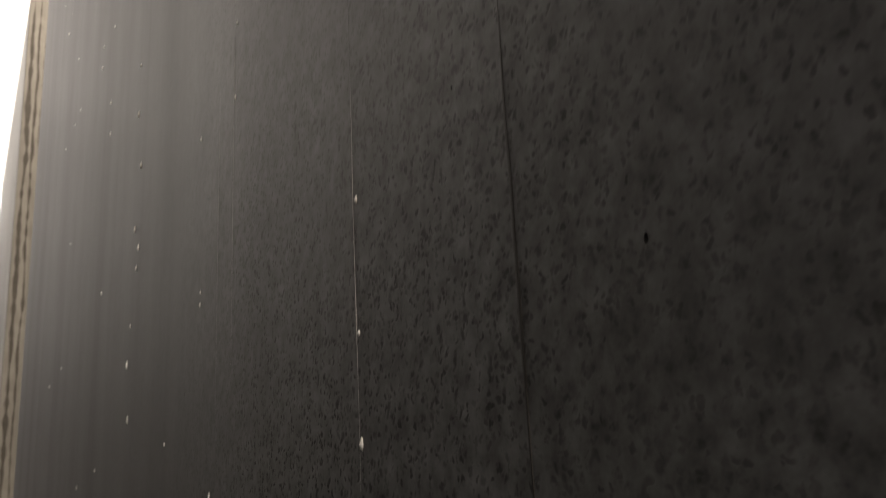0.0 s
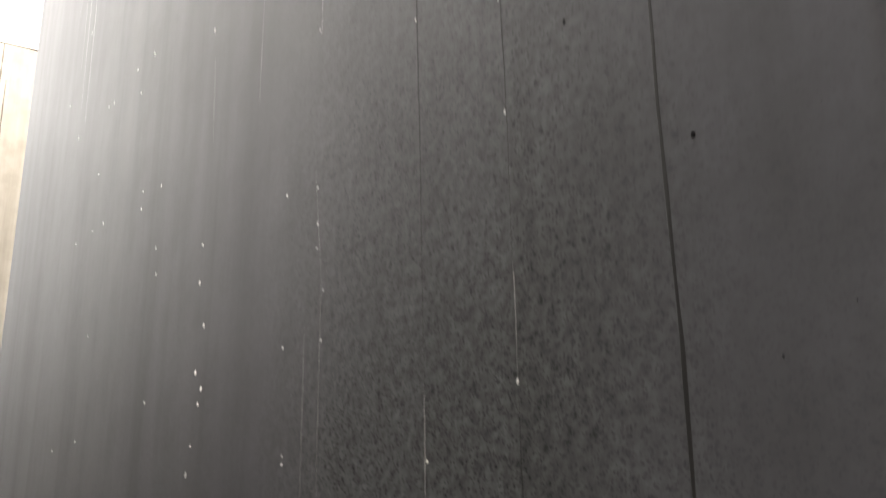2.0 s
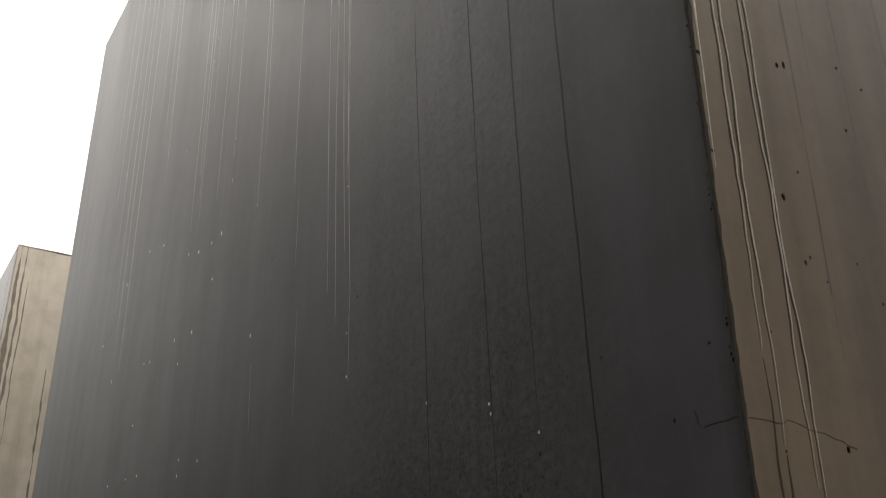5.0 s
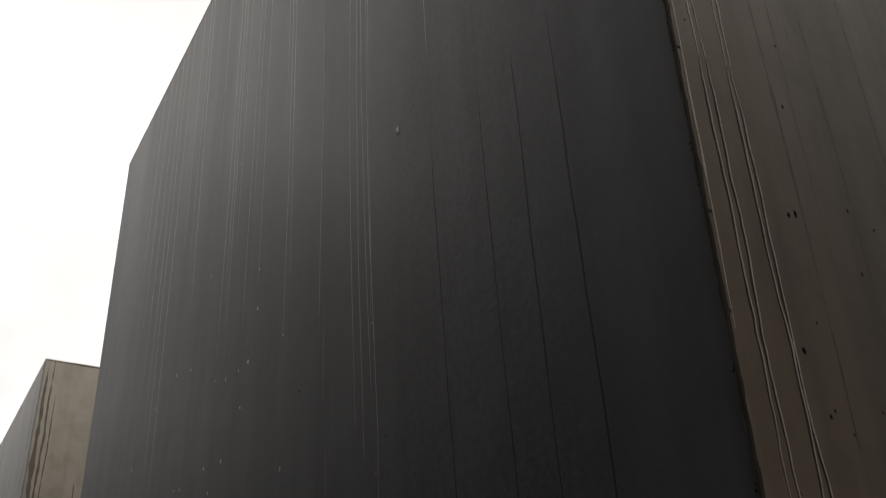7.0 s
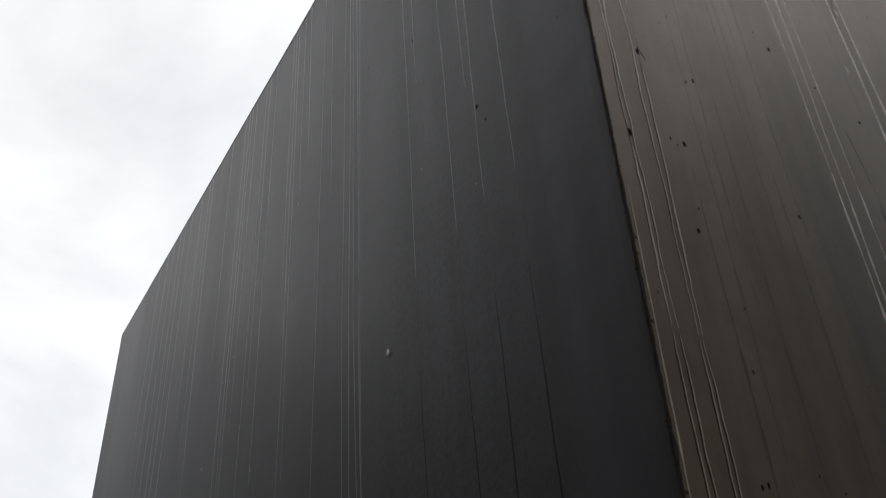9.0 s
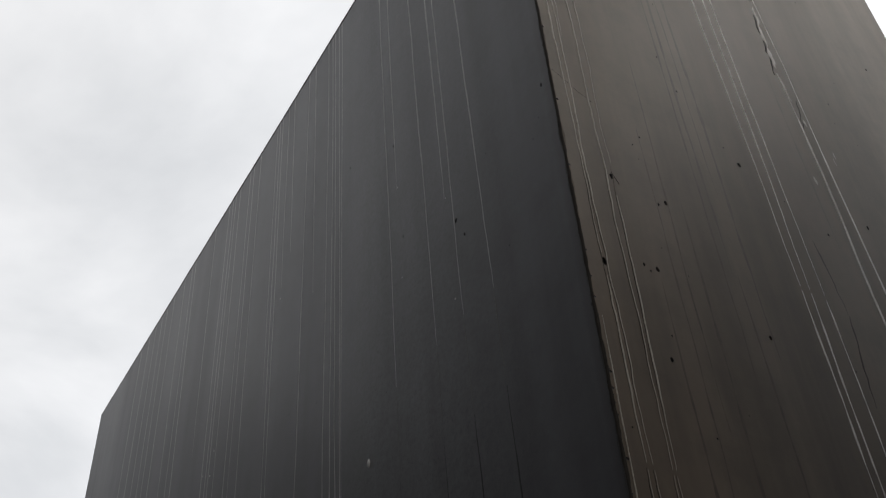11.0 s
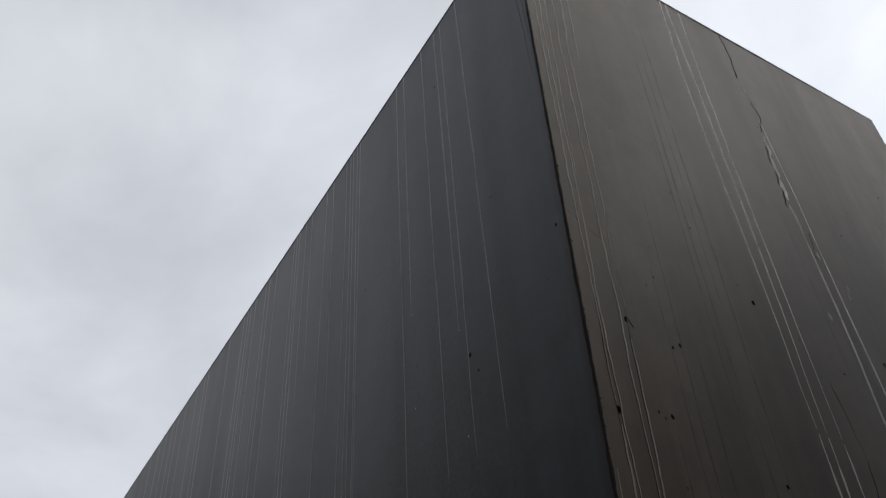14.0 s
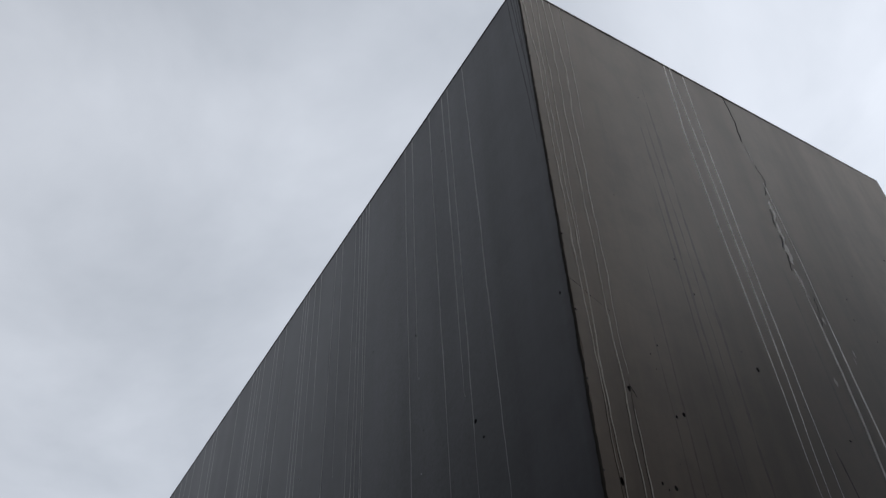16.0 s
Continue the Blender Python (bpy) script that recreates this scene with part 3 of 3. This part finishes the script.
for k, (u, top, low, w) in enumerate(((0.262, 3.3, 2.2, 0.007), (0.243, 3.2, 2.5, 0.004), (0.226, 3.15, 2.35, 0.006), (0.214, 2.98, 2.15, 0.004),
                                      (0.150, 2.75, 2.1, 0.004), (0.128, 2.6, 1.9, 0.003), (0.172, 2.5, 1.8, 0.005), 
                                      (0.235, 2.4, 1.9, 0.005), (0.465, 2.9, 2.5, 0.005), (0.105, 2.35, 1.7, 0.004))):
    run("end", run_path(u, u + rnd.uniform(-0.004, 0.006), top, low, 0.003, 300 + k * 3.7), w * 0.8, 0.00008, 150 + k, FAINT, "faint brown wash of dirt", 1.1, "dirt_or_shade_band")
for k, (u, low) in enumerate(((-0.034, 2.95), (-0.024, 3.15), (-0.016, 3.0), (-0.009, 3.2))):
    run("long", run_path(u, u * 0.4, 3.446, low, 0.003, u * 900), 0.0024, 0.0004, 99 + k, DIRT_OR_UNLIT, DULL)
# the crack of the end face and the lime that has come out of it
run("end", jagged((0.506, 3.285), (0.513, 3.215), 6, 0.0012, 8), 0.0030, 0.0006, 66, EDGE_RUN, "thin dull lime run", 0.4, "lime_run")
for k, (u, z, v, w, wide) in enumerate(((0.510, 3.105, 0.503, 3.04, 0.006), (0.5035, 3.045, 0.503, 2.985, 0.009), (0.502, 2.985, 0.499, 2.93, 0.011), (0.496, 2.915, 0.503, 2.85, 0.007))):
    run("end", jagged((u, z), (v, w), 7, 0.0022, 30 + k), wide, 0.0004, 130 + k, LIME, "pale lime crust beside a crack", 0.5, "lime_run")
run("end", level_path((0.50, 0.50, 0.497, 0.505, 0.501, 0.504, 0.505), 2.86, 2.05, 0.002, 93), 0.0060, 0.0002, 63, LIME, "pale lime run below a crack", 0.15, "lime_run")
run("end", level_path((0.51, 0.515, 0.525, 0.528, 0.535, 0.54, 0.54), 3.16, 2.8, 0.0012, 92), 0.0034, 0.0002, 62, LIME, "thin dull lime run", 0.3, "lime_run")
run("end", level_path((0.51, 0.515, 0.525, 0.528, 0.535, 0.54, 0.54), 2.81, 2.15, 0.0012, 92), 0.0052, 0.0002, 64, LIME, "pale lime run below a crack", 0.15, "lime_run")
for k, (u, z, w) in enumerate(((0.478, 2.662, 0.007), (0.557, 2.752, 0.006), (0.551, 2.735, 0.004), (0.515, 2.805, 0.004))):
    run("end", jagged((u, z + 0.008), (u + 0.002, z - 0.008), 5, 0.0006, 10 + k), w, 0.0002, 65 + k, EDGE_RUN, "dull lime spot", 0.9, "lime_spot")

# hardened drops, their glints painted as near white: place along the long face, height
HIGH_BEADS = [(-1.791, 2.691), (-1.785, 2.254), (-1.657, 2.138), (-1.635, 2.349), (-1.477, 2.366), (-1.412, 2.108), (-1.373, 2.101),
              (-1.372, 2.338), (-1.286, 2.506), (-1.228, 2.099), (-1.207, 2.662), (-1.197, 2.251), (-1.192, 2.046), (-1.162, 2.641),
              (-1.153, 2.693), (-1.139, 2.232), (-1.132, 2.084), (-1.072, 2.223), (-1.05, 2.15), (-1.024, 2.221), (-1.005, 2.515),
              (-0.996, 2.381), (-0.992, 2.304), (-0.867, 2.204), (-0.847, 2.866), (-0.692, 2.774), (-0.56, 2.093), (-0.483, 2.333),
              (-0.382, 2.763), (-0.377, 2.578), (-0.25, 2.628), (-0.245, 2.448)]
LOW_BEADS = [(-1.594, 1.55), (-1.573, 1.907), (-1.443, 1.897), (-1.44, 1.996), (-1.419, 1.552), (-1.399, 1.713), (-1.368, 1.89),
             (-1.159, 1.393), (-1.131, 1.872), (-1.04, 1.768), (-1.038, 1.852), (-1.036, 1.57), (-1.03, 1.731), (-1.017, 1.403),
             (-0.854, 1.992), (-0.851, 1.474), (-0.847, 1.68), (-0.845, 1.723), (-0.842, 1.503), (-0.841, 1.58), (-0.836, 1.431),
             (-0.826, 1.545), (-0.823, 1.628), (-0.684, 1.402), (-0.601, 1.569), (-0.593, 1.477), (-0.561, 1.368), (-0.548, 1.901)]
LOWEST_BEADS = [(-0.545, 1.849), (-0.538, 1.697), (-0.536, 1.664), (-0.536, 1.643), (-0.522, 1.563), (-0.521, 1.604), (-0.606, 1.71),
                (-0.373, 1.777), (-0.355, 1.458), (-0.354, 1.413), (-0.353, 1.378), (-0.27, 1.751), (-0.268, 1.742), (-0.263, 1.662),
                (-0.203, 1.712), (-0.256, 1.496), (-1.133, 1.847), (-0.819, 1.56), (-0.593, 1.47)]
BEAD_SHAPES = [bead_mesh(k) for k in range(5)]
rnd = random.Random(8)
for u, z in HIGH_BEADS + LOW_BEADS + LOWEST_BEADS:
    bead = new("bead", BEAD_SHAPES[rnd.randrange(5)])
    size = rnd.uniform(0.0021, 0.0033) if u < -0.7 else rnd.uniform(0.0011, 0.0018)
    if (u, z) == (-0.483, 2.333):
        size = 0.0055
    bead.parent, bead.location, bead.scale = stele, (u, 0, z), (size, size, size * rnd.uniform(0.8, 1.2))

# grime along the weathered edges


def corner_crust(low, high, size, seed):
    """Grime wrapped round the upright corner, broken and uneven."""
    bm = bmesh.new()
    rings, z = [], low
    while z < high:
        n = lambda k, f: noise.noise((seed, z * f, k))
        w, e, h = (max(0.0004, size * (0.5 + 1.3 * n(1, 22) + 1.2 * n(2, 75))), max(0.0004, size * (0.55 + 1.2 * n(3, 26) + 1.0 * n(4, 80))),
                   0.0005 + 0.0005 * n(5, 90))
        rings.append([bm.verts.new(p) for p in ((-0.0012 - w, 0.0004, z), (-0.0010 - 0.6 * w, -h, z), (-0.0006 + h * 0.5, 0.0006 - h * 0.5, z),
                                                 (h, 0.0012 + 0.6 * e, z), (-0.0004, 0.0016 + e, z))])
        z += 0.006
    for a, b in zip(rings, rings[1:]):
        for i in range(4):
            bm.faces.new((a[i], a[i + 1], b[i + 1], b[i]))
    return bm


part("edge_grime", corner_crust(1.0, 3.43, 0.0023, 70), GRIME, stele, "dark rough grime along the corner")
long_rim = [(-0.006 - i * 0.0237, 3.4425) for i in range(101)]
part("edge_grime", ridge("long", long_rim, 0.006, 0.0007, 71), GRIME, stele, "dark rough grime along the rim")
end_rim = [(0.006 + i * 0.00945, 3.442) for i in range(101)]
part("edge_grime", ridge("end", end_rim, 0.0075, 0.0007, 72), GRIME, stele, "dark rough grime along the rim")

for k, (face, u, foot, top, low, w) in enumerate((("end", 0.018, 0.024, 3.25, 0.9, 0.014), ("end", 0.040, 0.048, 3.25, 1.2, 0.009), ("long", -0.02, -0.015, 3.25, 0.8, 0.016),
                                                  ("end", 0.062, 0.066, 3.1, 2.4, 0.005), ("end", 0.186, 0.198, 2.75, 1.9, 0.007), ("long", -0.12, -0.11, 3.25, 2.2, 0.008))):
    part("stain_run", ridge(face, run_path(u, foot, top, low, 0.006, 120 + k), w, 0.0003, 80 + k, patchy=0.9), STAIN, neighbour, "brown run of grime")
part("edge_grime", ridge("end", [(0.006 + i * 0.0094, 3.25) for i in range(101)], 0.007, 0.0007, 90), GRIME, neighbour, "dark rough grime along the rim")
